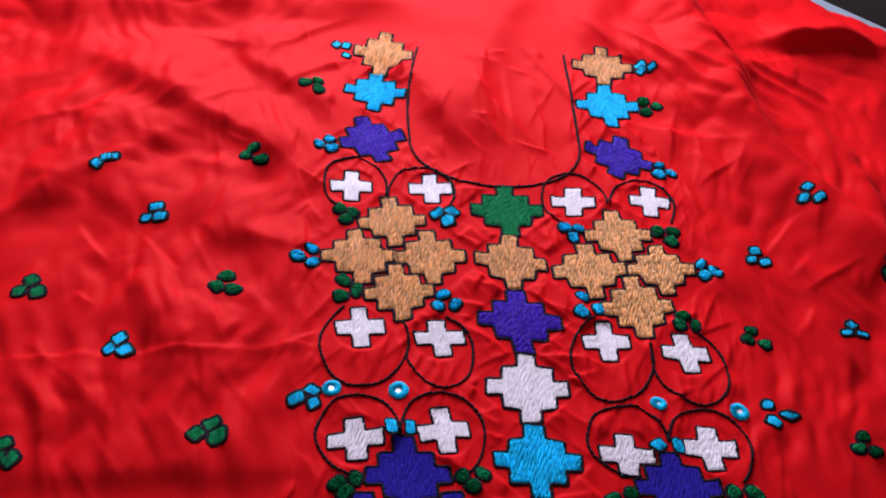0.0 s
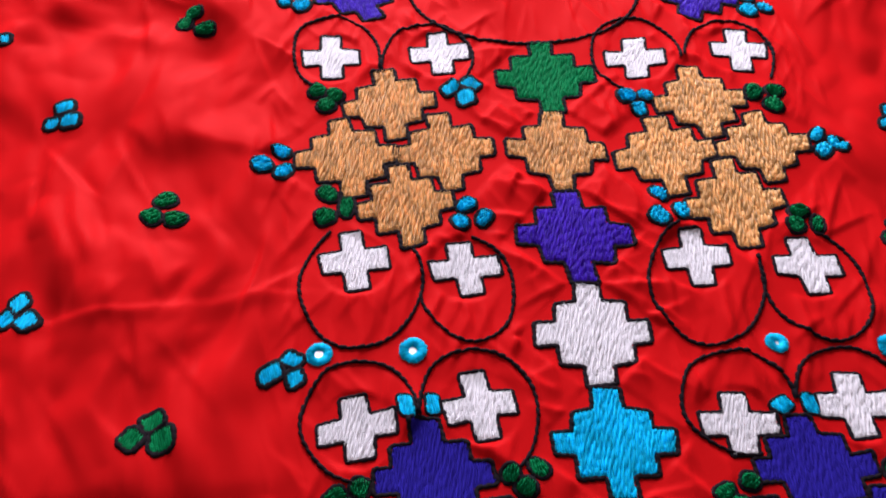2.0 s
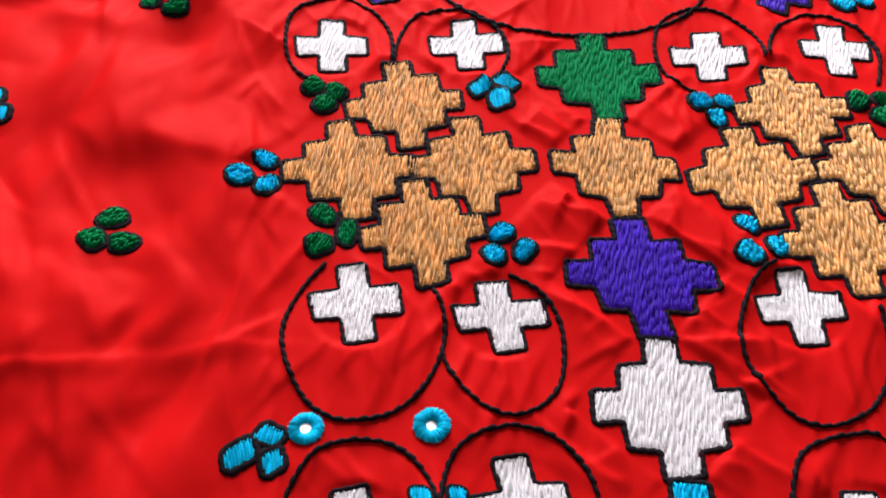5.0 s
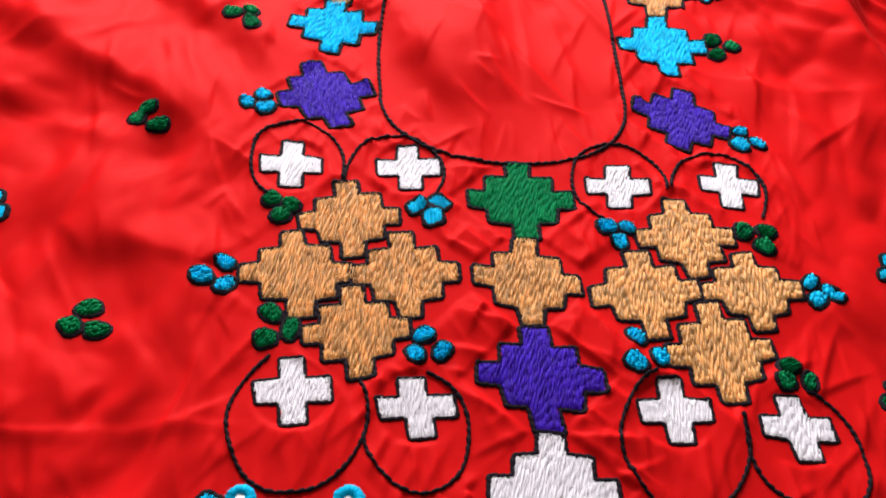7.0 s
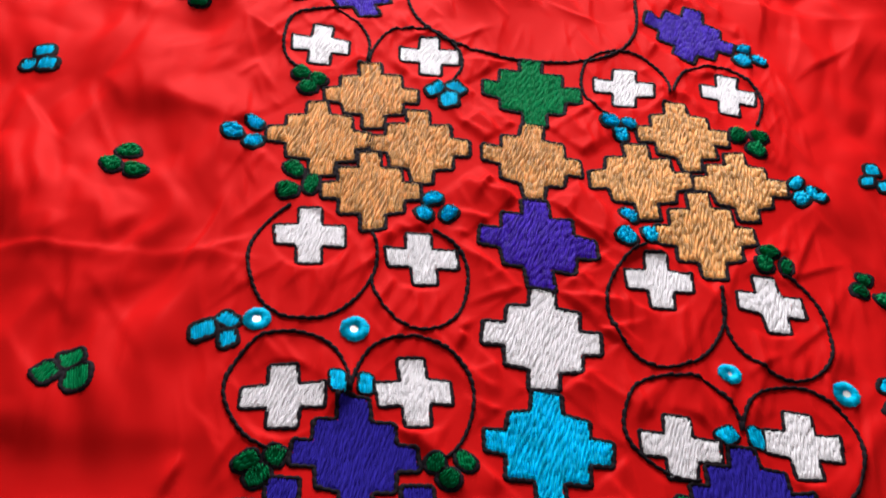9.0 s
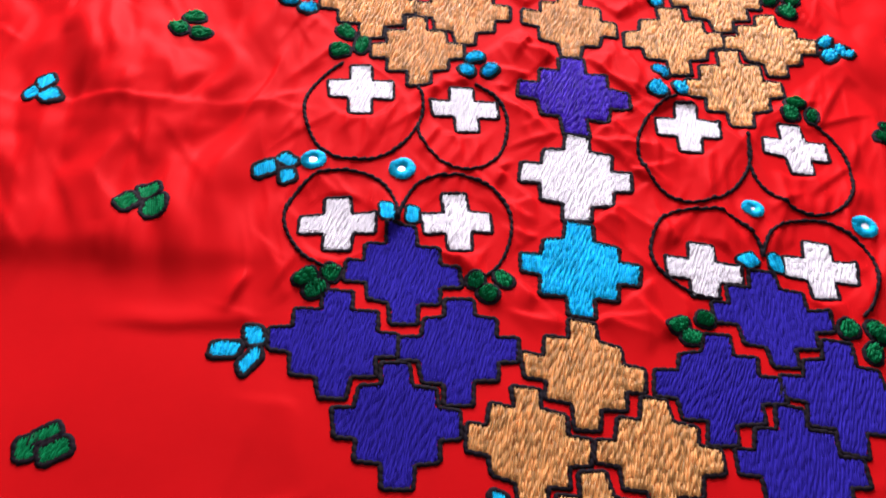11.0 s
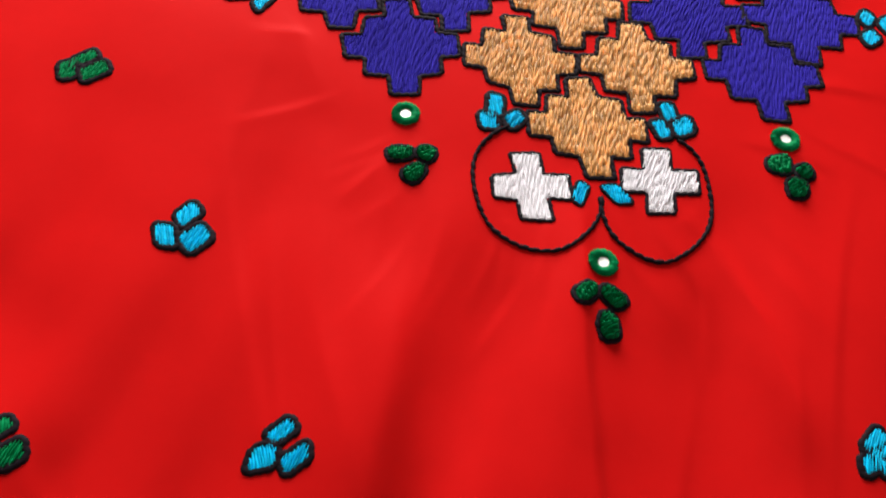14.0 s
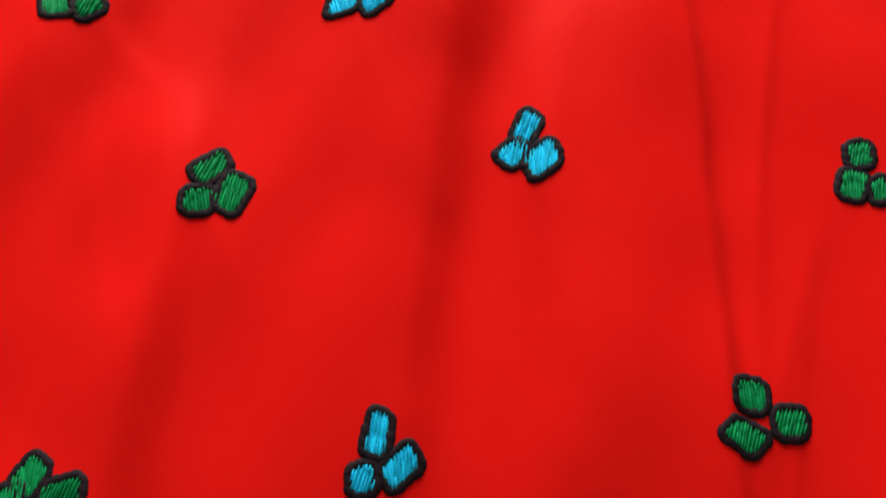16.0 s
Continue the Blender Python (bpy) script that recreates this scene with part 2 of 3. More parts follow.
for _ in range(26):  # a few on the smooth skirt
    cx, cy = fold_rng.uniform(-0.40, 0.35), fold_rng.uniform(-0.60, 0.05)
    fold_in(cx, cy, radians(fold_rng.gauss(85, 17)), fold_rng.uniform(0.06, 0.15), fold_rng.uniform(0.4, 1.1) * 1e-3, 0.006, fold_rng.uniform(12, 25) * 1e-3, CRUMPLE)
for _ in range(46):  # long soft pulls down the skirt
    cx, cy = fold_rng.uniform(-0.42, 0.40), fold_rng.uniform(-0.62, -0.16)
    fold_in(cx, cy, radians(fold_rng.gauss(86 - 40 * cx, 9)), fold_rng.uniform(0.10, 0.26), fold_rng.uniform(0.4, 1.2) * 1e-3, fold_rng.uniform(2.5, 4) * 1e-3, fold_rng.uniform(6, 15) * 1e-3, CRUMPLE)
for _ in range(12):  # shoulders
    cx, cy = fold_rng.choice((-1, 1)) * fold_rng.uniform(0.15, 0.42), fold_rng.uniform(0.45, 0.72)
    fold_in(cx, cy, radians(fold_rng.gauss(40 if cx < 0 else 120, 30)), fold_rng.uniform(0.06, 0.14), fold_rng.uniform(1.5, 3.5) * 1e-3, 0.006, fold_rng.uniform(15, 30) * 1e-3, CRUMPLE)
for _ in range(7):  # soft pleats inside the neckline
    cx, cy = fold_rng.uniform(-0.06, 0.07), fold_rng.uniform(0.47, 0.66)
    fold_in(cx, cy, radians(fold_rng.gauss(98, 14) + (180 if fold_rng.random() < 0.5 else 0)), fold_rng.uniform(0.07, 0.16), fold_rng.uniform(1.0, 2.6) * 1e-3, 0.005, fold_rng.uniform(9, 18) * 1e-3, CRUMPLE)
for i in range(9):  # pleats that fan out from the neck over the shoulder
    t = i / 8
    fold_in(0.17 + 0.16 * t + fold_rng.uniform(-0.01, 0.01), 0.50 + 0.13 * fold_rng.random() + 0.05 * t, radians(300 + 22 * t + fold_rng.uniform(-8, 8)), fold_rng.uniform(0.12, 0.22), fold_rng.uniform(3.0, 6.5) * 1e-3, 0.006, fold_rng.uniform(12, 22) * 1e-3, CRUMPLE)
PUCKER = np.zeros_like(FIELD)
for _ in range(800):  # small puckers drawn in by the stitching
    cx, cy = fold_rng.uniform(-0.165, 0.165) + fold_rng.gauss(0, 0.025), fold_rng.uniform(0.06, 0.62)
    if abs(cx) < 0.085 and cy > 0.42 and fold_rng.random() < 0.8:
        continue
    lean = fold_rng.gauss(92, 24) if abs(cx) > 0.045 or fold_rng.random() < 0.4 else fold_rng.gauss(160, 25)
    fold_in(cx, cy, radians(lean), fold_rng.uniform(0.016, 0.055), fold_rng.uniform(1.5, 4.0) * 1e-3, fold_rng.uniform(1.8, 2.6) * 1e-3, fold_rng.uniform(4, 9) * 1e-3, PUCKER)
for _ in range(420):  # fine drag lines between the motifs
    cx, cy = fold_rng.uniform(-0.185, 0.185), fold_rng.uniform(0.07, 0.44)
    fold_in(cx, cy, radians(fold_rng.gauss(90 - 60 * cx, 16) + (180 if fold_rng.random() < 0.4 else 0)), fold_rng.uniform(0.014, 0.05), fold_rng.uniform(0.8, 1.8) * 1e-3, 0.0012, fold_rng.uniform(2.2, 4.5) * 1e-3, PUCKER)
for cx, cy, r in ((-0.02, -0.13, 0.05), (0.06, -0.12, 0.05), (-0.15, 0.0, 0.05), (0.15, -0.02, 0.05), (-0.18, 0.05, 0.04), (0.0, -0.16, 0.06)):
    fold_in(cx, cy, math.atan2(cy, cx), r, 0.0012, 0.003, 0.007, PUCKER)  # drag lines below the lowest motifs
for _ in range(26):  # short pulls that fan out round the foot of the work
    turn = radians(fold_rng.uniform(195, 350))
    far = fold_rng.uniform(0.12, 0.19)
    fold_in(far * math.cos(turn), -0.01 + far * 0.95 * math.sin(turn), turn + fold_rng.gauss(0, 0.25), fold_rng.uniform(0.03, 0.07), fold_rng.uniform(0.5, 1.3) * 1e-3, 0.0028, fold_rng.uniform(6, 11) * 1e-3, PUCKER)
UNDER = flatness(*np.meshgrid(FX, FY, indexing="ij"))
FIELD = FIELD + CRUMPLE * (1 - 0.93 * UNDER) + 0.52 * PUCKER * (1 - 0.93 * UNDER)


def height(x, y):
    """How high the cloth lies at a place."""
    u, v = np.clip((np.asarray(x, float) - FX[0]) / CELL, 0, len(FX) - 2), np.clip((np.asarray(y, float) - FY[0]) / CELL, 0, len(FY) - 2)
    i, j = u.astype(int), v.astype(int)
    fu, fv = u - i, v - j
    return (FIELD[i, j] * (1 - fu) + FIELD[i + 1, j] * fu) * (1 - fv) + (FIELD[i, j + 1] * (1 - fu) + FIELD[i + 1, j + 1] * fu) * fv


# ---- mesh helpers ----
def part(name, verts, faces, mat, parent=None, label="", smooth_faces=True):
    me = bpy.data.meshes.new(name)
    me.from_pydata([tuple(v) for v in verts], [], [tuple(f) for f in faces])
    if smooth_faces:
        me.polygons.foreach_set("use_smooth", [True] * len(me.polygons))
    me.materials.append(mat)
    me.update()
    ob = new(name, me)
    if parent:
        ob.parent = parent
    if label:
        tagged(ob, label)
    return ob


def strands(rows, lift=0.0, steps=4):
    """Laid stitches: rows of x0, y0, x1, y1, width, thickness. Each is an arched strand that follows the cloth and dips in at both ends."""
    r = np.array(rows, float)
    d = r[:, 2:4] - r[:, 0:2]
    n = np.stack([-d[:, 1], d[:, 0]], 1) / np.maximum(np.linalg.norm(d, axis=1, keepdims=True), 1e-6)
    verts, k = [], len(r)
    for i in range(steps):
        s = i / (steps - 1)
        swell = 0.55 + 0.45 * math.sin(math.pi * s)
        rise = 0.5 + 0.5 * math.sin(math.pi * s) ** 0.6
        c = r[:, 0:2] + d * s
        for side, up in ((-0.5, 0.0), (-0.30, 0.78), (0.22, 1.0), (0.5, 0.0)):
            p = c + n * (r[:, 4:5] * side * swell)
            z = height(p[:, 0], p[:, 1]) + lift + r[:, 5] * rise * up - (0.0002 if up == 0 else 0)
            verts.append(np.column_stack([p, z]))
    verts = np.stack(verts, 1).reshape(-1, 3)
    one = [(4 * i + j, 4 * i + j + 1, 4 * i + j + 5, 4 * i + j + 4) for i in range(steps - 1) for j in range(3)]
    faces = (np.array(one)[None] + (np.arange(k) * 4 * steps)[:, None, None]).reshape(-1, 4)
    return verts, faces


def merged(*meshes):
    vs, fs, at = [], [], 0
    for v, f in meshes:
        vs.append(v), fs.append(np.asarray(f) + at)
        at += len(v)
    return np.concatenate(vs), np.concatenate(fs)


def stitched(poly, angle, rnd, pitch=0.00125, length=0.0066, slant=0.19, lift=0.0002, thick=0.0017):
    """Rows of stitches that fill an outline, laid at an angle from its upright."""
    a = radians(angle)
    across, up = np.array([math.cos(a), math.sin(a)]), np.array([-math.sin(a), math.cos(a)])
    p = np.array(poly)
    s, t = p @ across, p @ up
    base, top = [], []
    for c in np.arange(s.min() + pitch * 0.4, s.max(), pitch):
        cuts = []
        for i in range(len(p)):
            j = (i + 1) % len(p)
            if (s[i] <= c) != (s[j] <= c):
                cuts.append(t[i] + (c - s[i]) / (s[j] - s[i]) * (t[j] - t[i]))
        cuts.sort()
        for lo, hi in zip(cuts[::2], cuts[1::2]):
            if hi - lo < 0.0008:
                continue
            k = max(1, math.ceil((hi - lo) / 0.008))
            for i in range(k):
                y0, y1 = lo + (hi - lo) * i / k - 0.0004, lo + (hi - lo) * (i + 1) / k + 0.0004
                base.append((*(across * c + up * y0), *(across * c + up * y1), pitch * 1.7, thick * 0.10))
            at = lo - rnd.uniform(0, 0.7) * length
            while at < hi:
                step = length * rnd.uniform(0.75, 1.25)
                y0, y1 = max(at, lo), min(at + step + 0.0008, hi)
                if y1 - y0 > 0.0007:
                    lean = slant * (y1 - y0) * rnd.uniform(0.5, 1.3)
                    off = rnd.uniform(-0.2, 0.2) * pitch
                    q0, q1 = across * (c + off - lean / 2) + up * (y0 + rnd.uniform(-3, 3) * 1e-4), across * (c + off + lean / 2) + up * (y1 + rnd.uniform(-3, 3) * 1e-4)
                    top.append((*q0, *q1, pitch * rnd.uniform(0.5, 0.78), thick * rnd.uniform(0.7, 1.5)))
                at += step
    return merged(strands(base, lift), strands(top, lift + 0.00025))


def corded(path, rnd, closed=False, stitch=0.0046, width=0.0019, thick=0.0011, lift=0.0001, bead=1.0):
    """Stem stitch along a path: one cord that swells and steps sideways with every stitch."""
    p = np.array(path, float)
    if closed:
        p = np.vstack([p, p[:1]])
    seg = np.linalg.norm(np.diff(p, axis=0), axis=1)
    run = np.concatenate([[0], np.cumsum(seg)])
    total = run[-1]
    count = max(2, round(total / stitch))
    at = np.arange(count * 6 + (0 if closed else 1)) / (count * 6) * total
    phase = np.arange(len(at)) % 6 / 6
    jig = np.array([rnd.uniform(0.85, 1.15) for _ in range(count + 1)])[np.arange(len(at)) // 6]
    c = np.column_stack([np.interp(at, run, p[:, k]) for k in (0, 1)])
    ahead = np.column_stack([np.interp((at + 6e-4) % total if closed else np.minimum(at + 6e-4, total), run, p[:, k]) for k in (0, 1)])
    back = np.column_stack([np.interp((at - 6e-4) % total if closed else np.maximum(at - 6e-4, 0), run, p[:, k]) for k in (0, 1)])
    d = ahead - back
    n = np.column_stack([-d[:, 1], d[:, 0]]) / np.maximum(np.linalg.norm(d, axis=1, keepdims=True), 1e-7)
    w = width * jig * (1 + bead * (0.42 * np.sin(np.pi * phase) - 0.28))
    off = bead * width * 0.42 * (phase - 0.5)
    tall = thick * jig * (1 + bead * (0.45 * np.sin(np.pi * phase) - 0.38))
    ring_pts = []
    for side, up in ((-0.5, -0.2), (-0.36, 0.65), (0.0, 1.0), (0.36, 0.65), (0.5, -0.2)):
        q = c + n * (off + w * side)[:, None]
        ring_pts.append(np.column_stack([q, height(q[:, 0], q[:, 1]) + lift + tall * up]))
    verts = np.stack(ring_pts, 1).reshape(-1, 3)
    m, faces = len(at), []
    for i in range(m if closed else m - 1):
        k = (i + 1) % m
        faces += [(5 * i + j, 5 * k + j, 5 * k + j + 1, 5 * i + j + 1) for j in range(4)]
    return verts, np.array(faces)


def rounded(poly, r=0.0016):
    """Corners of an outline cut back a little, as thread turns them."""
    p, out = np.array(poly), []
    for i in range(len(p)):
        a, b, c = p[i - 1], p[i], p[(i + 1) % len(p)]
        for q in (a, c):
            d = q - b
            out.append(b + d / np.linalg.norm(d) * min(r, np.linalg.norm(d) * 0.4))
    return np.array(out)


def grown(poly, by):
    """An outline moved outwards (the outline runs counter-clockwise)."""
    p, out = np.array(poly), []
    for i in range(len(p)):
        d0, d1 = p[i] - p[i - 1], p[(i + 1) % len(p)] - p[i]
        n0 = np.array([d0[1], -d0[0]]) / max(np.linalg.norm(d0), 1e-9)
        n1 = np.array([d1[1], -d1[0]]) / max(np.linalg.norm(d1), 1e-9)
        n = n0 + n1
        out.append(p[i] + n / max(n @ n / 2, 0.5) * by)
    return np.array(out)


# ---- room and bed ----
def box(name, lo, hi, mat, label="", category="", kind="structure", bevel=0.0):
    bm = bmesh.new()
    bmesh.ops.create_cube(bm, size=1.0)
    for v in bm.verts:
        v.co = Vector([(lo[i] + hi[i]) / 2 + v.co[i] * (hi[i] - lo[i]) for i in range(3)])
    if bevel:
        bmesh.ops.bevel(bm, geom=bm.edges[:], offset=bevel, segments=4, affect="EDGES", profile=0.5)
    me = bpy.data.meshes.new(name)
    bm.to_mesh(me)
    bm.free()
    me.materials.append(mat)
    return tagged(new(name, me), label, category, "", kind)


T = 0.12
box("floor", (WALL_W, WALL_S, FLOOR_Z - T), (WALL_E, WALL_N, FLOOR_Z), TILE, "dark plain floor of a small room", "floor")
# unseen ceiling and walls, added to close the room and bounce the daylight
box("ceiling", (WALL_W, WALL_S, CEIL_Z), (WALL_E, WALL_N, CEIL_Z + T), PLASTER, "unseen plain cream plaster ceiling, added to close the room", "ceiling")
box("wall_south", (WALL_W - T, WALL_S - T, FLOOR_Z - T), (WALL_E + T, WALL_S, CEIL_Z + T), PLASTER, "unseen plain cream plaster wall, added to close the room", "wall")
box("wall_east", (WALL_E, WALL_S, FLOOR_Z - T), (WALL_E + T, WALL_N, CEIL_Z + T), PLASTER, "unseen plain cream plaster wall, added to close the room", "wall")
box("wall_west", (WALL_W - T, WALL_S, FLOOR_Z - T), (WALL_W, WALL_N, CEIL_Z + T), PLASTER, "unseen plain cream plaster wall, added to close the room", "wall")
wx0, wx1, wz0, wz1 = WINDOW_X - WINDOW_W / 2, WINDOW_X + WINDOW_W / 2, WINDOW_Z - WINDOW_H / 2, WINDOW_Z + WINDOW_H / 2
# the north wall is unseen and added too, round the window's light
wall_n = new("wall_north")
tagged(wall_n, "unseen cream plaster wall, added round a wide window opening", "wall", "", "structure")
for lo, hi in (((WALL_W - T, FLOOR_Z - T), (wx0, CEIL_Z + T)), ((wx1, FLOOR_Z - T), (WALL_E + T, CEIL_Z + T)), ((wx0, FLOOR_Z - T), (wx1, wz0)), ((wx0, wz1), (wx1, CEIL_Z + T))):
    b = box("wall_piece", (lo[0], WALL_N, lo[1]), (hi[0], WALL_N + T, hi[1]), PLASTER)
    b.parent = wall_n
    del b["kind"]

bed = new("bed")
bed.matrix_world = pose(0, 0, 0, 0, 0, -41.3)
tagged(bed, "low bed with a dark wooden base and a grey-blue cotton sheet", "bed")
mattress = box("mattress", (-1.04, -1.05, -0.20), (1.10, 0.90, -0.012), SHEET, "mattress under a grey-blue cotton sheet", kind="", bevel=0.025)
base = box("bed_base", (-1.05, -1.07, FLOOR_Z), (1.12, 0.91, -0.20), WOOD, "dark wooden bed base", kind="", bevel=0.01)
mattress.parent = base.parent = bed

# ---- the dress cloth ----
xs = np.concatenate([np.arange(-0.66, -0.20, 0.0024), np.arange(-0.20, 0.20, 0.0014), np.arange(0.20, 0.60, 0.0024)])
ys = np.concatenate([np.arange(-0.66, 0.05, 0.0024), np.arange(0.05, 0.47, 0.0014), np.arange(0.47, 0.85, 0.0024)])
gx, gy = np.meshgrid(xs, ys, indexing="ij")
gx2 = gx + 0.006 * wave(gx * 0 + 3, gy, 9, 7) * smooth(0.4, 0.6, np.abs(gx))
gy2 = gy + 0.006 * wave(gx, gy * 0 + 5, 8, 7) * smooth(0.55, 0.72, -gy)
gz = height(gx2, gy2)
cut = (gx2 - 0.395) * 0.66 + (gy2 - 0.775) * 0.75 - 0.004 * wave(gx2, gy2, 14, 6)
keep = cut < 0
nx, ny = gx.shape
idx = np.arange(nx * ny).reshape(nx, ny)
q = np.stack([idx[:-1, :-1], idx[1:, :-1], idx[1:, 1:], idx[:-1, 1:]], -1).reshape(-1, 4)
q = q[keep.reshape(-1)[q].all(1)]
used = np.unique(q)
remap = np.zeros(nx * ny, int)
remap[used] = np.arange(len(used))
dress = part("embroidered_dress", np.column_stack([gx2.ravel(), gy2.ravel(), gz.ravel()])[used], remap[q], RED)
tagged(dress, "bright red cotton dress with bold hand embroidery, spread on bed", "dress")
thick = dress.modifiers.new("cloth", "SOLIDIFY")
thick.thickness, thick.offset = 0.0008, -1.0


# ---- embroidery ----
DIAMOND = ((0.20, 1.0), (0.22, 0.60), (0.62, 0.58), (0.64, 0.21), (1.0, 0.19))
THICK = {"white": 0.0010, "indigo": 0.0009, "tan": 0.0019}  # how proud the thread stands
seed_at = [0]


def rand():
    seed_at[0] += 1
    return random.Random(seed_at[0])


def placed(unit, x, y, w, h, au, av, rnd, shake):
    u = np.array([math.cos(radians(au)), math.sin(radians(au))]) * w / 2
    v = np.array([-math.sin(radians(av)), math.cos(radians(av))]) * h / 2
    return [np.array([x, y]) + u * (a + rnd.uniform(-shake, shake)) + v * (b + rnd.uniform(-shake, shake)) for a, b in unit]


def diamond(colour, x, y, w, h, au, av):
    """A stepped diamond of satin stitch with a black corded edge."""
    rnd = rand()
    right = list(DIAMOND)
    unit = [(a, -b) for a, b in right] + [(a, b) for a, b in reversed(right)] + [(-a, b) for a, b in right] + [(-a, -b) for a, b in reversed(right)]
    poly = placed(unit, x, y, w, h, au, av, rnd, 0.035)
    fill = part("stepped_diamond", *stitched(rounded(poly, 0.0008), max(av, -3) + rnd.uniform(-3, 3), rnd, thick=THICK.get(colour, 0.0017)), THREAD[colour], dress, colour + " satin-stitched stepped diamond")
    part("outline", *corded(rounded(grown(poly, 0.0011), 0.0010), rnd, True, bead=0.5, stitch=0.0042, width=0.0029, thick=0.0011), BLACK, fill, "black corded edge")


def cross(colour, x, y, w, h, au, av):
    rnd = rand()
    k = 0.34
    unit = [(-k, -1), (k, -1), (k, -k), (1, -k), (1, k), (k, k), (k, 1), (-k, 1), (-k, k), (-1, k), (-1, -k), (-k, -k)]
    poly = placed(unit, x, y, w, h, au, av, rnd, 0.05)
    fill = part("plus_motif", *stitched(rounded(poly, 0.0007), av + rnd.uniform(-4, 4), rnd, thick=THICK.get(colour, 0.0017)), THREAD[colour], dress, colour + " satin-stitched plus motif")
    part("outline", *corded(rounded(grown(poly, 0.0008), 0.0009), rnd, True, bead=0.5, stitch=0.0042, width=0.0023, thick=0.0009), BLACK, fill, "black corded edge")


def leaf_outline(x, y, a, b, turn, rnd, shape):
    """One leaf with its long axis turned from the x axis: a plump oval with a blunt tip, or a worn slanted square."""
    t = radians(turn)
    pts = []
    if shape == "plump":
        tip, fat = rnd.choice((-1, 1)), rnd.uniform(2.2, 2.9)
        for i in range(14):
            w = 2 * math.pi * (i + 0.5) / 14
            c, s = math.cos(w), math.sin(w)
            u, v = math.copysign(abs(c) ** (2 / fat), c), math.copysign(abs(s) ** (2 / fat), s)
            v = v * (1 - 0.16 * tip * u) + rnd.uniform(-0.05, 0.05)
            pts.append((a * (u + rnd.uniform(-0.04, 0.04)), b * v))
    else:
        slant = rnd.uniform(0.04, 0.22)
        for u, v in ((-1, -1), (1, -1), (1, 1), (-1, 1)):
            pts.append((a * (u * 0.92 + slant * v + rnd.uniform(-0.14, 0.14)), b * (v * 0.97 + rnd.uniform(-0.12, 0.12))))
        pts = rounded(rounded(pts, min(a, b) * 0.34), min(a, b) * 0.13)
    return np.array([(x + u * math.cos(t) - v * math.sin(t), y + u * math.sin(t) + v * math.cos(t)) for u, v in pts])


def sprig(colour, shape, *leaves):
    """Three small leaves of satin stitch, set close, each in a black corded edge."""
    rnd = rand()
    mx, my = sum(l[0] for l in leaves) / 3, sum(l[1] for l in leaves) / 3
    pull = 0.04 if shape == "plump" or my > 0.0 else 0.11
    grow = 0.87 if shape == "plump" else 0.93 if my > 0.0 else 1.03
    outlines = [leaf_outline(x * (1 - pull) + mx * pull, y * (1 - pull) + my * pull, a * grow, b * grow, turn, rnd, shape) for x, y, a, b, turn in leaves]
    edge = part("leaf_sprig", *merged(*[corded(grown(o, 0.0008), rnd, True, bead=0.3, stitch=0.0036, width=0.0030 if shape == "plump" else 0.0036, thick=0.0010) for o in outlines]), BLACK, dress, colour + " three-leaved sprig edged in black")
    for o in outlines:
        if shape == "plump":
            mesh = stitched(o, rnd.uniform(-40, 40), rnd, length=0.0036, slant=0.35, lift=0.0005, thick=0.0024)
        else:
            mesh = stitched(o, rnd.uniform(-25, 15), rnd, length=0.010, slant=0.05, lift=0.0004, thick=0.0009)
        part("leaf", *mesh, THREAD[colour], edge, colour + " thread leaf")


def petal(x, y, a, b, turn):
    rnd = rand()
    o = leaf_outline(x, y, a * 0.88, b * 0.92, turn, rnd, "square")
    fill = part("petal", *stitched(o, rnd.uniform(-15, 15), rnd, length=0.009, slant=0.05, thick=0.0011), THREAD["turquoise"], dress, "single turquoise thread petal")
    part("outline", *corded(grown(o, 0.0005), rnd, True, bead=0.3, stitch=0.0036, width=0.0018, thick=0.0008), BLACK, fill, "black corded edge")


def ring(colour, x, y, r, hole):
    """A mirror disc held by a thick collar of buttonhole stitch."""
    rnd = rand()
    rows = []
    for layer, (r0, r1, th) in enumerate(((hole * 0.9, r, 0.0012), (hole, r * 0.97, 0.0021))):
        for i in range(40):
            t = 2 * math.pi * (i + 0.5 * layer + rnd.uniform(-0.2, 0.2)) / 40
            a, b = r0 * rnd.uniform(0.95, 1.1), r1 * rnd.uniform(0.96, 1.05)
            rows.append((x + a * math.cos(t), y + a * math.sin(t), x + b * math.cos(t + 0.12), y + b * math.sin(t + 0.12), 0.0013, th))
    collar = part("mirror_ring", *strands(rows, 0.0003, 5), THREAD[colour], dress, colour + " buttonhole-stitched ring round a mirror")
    n = 24
    z = float(height(x, y)) + 0.0009
    pts = [(x + hole * 1.1 * math.cos(2 * math.pi * i / n), y + hole * 1.1 * math.sin(2 * math.pi * i / n), z) for i in range(n)]
    low = [(a, b, c - 0.0008) for a, b, c in pts]
    faces = [(i, (i + 1) % n, n + (i + 1) % n, n + i) for i in range(n)]
    me = bpy.data.meshes.new("mirror")
    me.from_pydata(low + pts, [], faces + [tuple(range(n, 2 * n))])
    me.materials.append(MIRROR)
    disc = new("mirror", me)
    disc.parent = collar
    tagged(disc, "small round mirror disc")


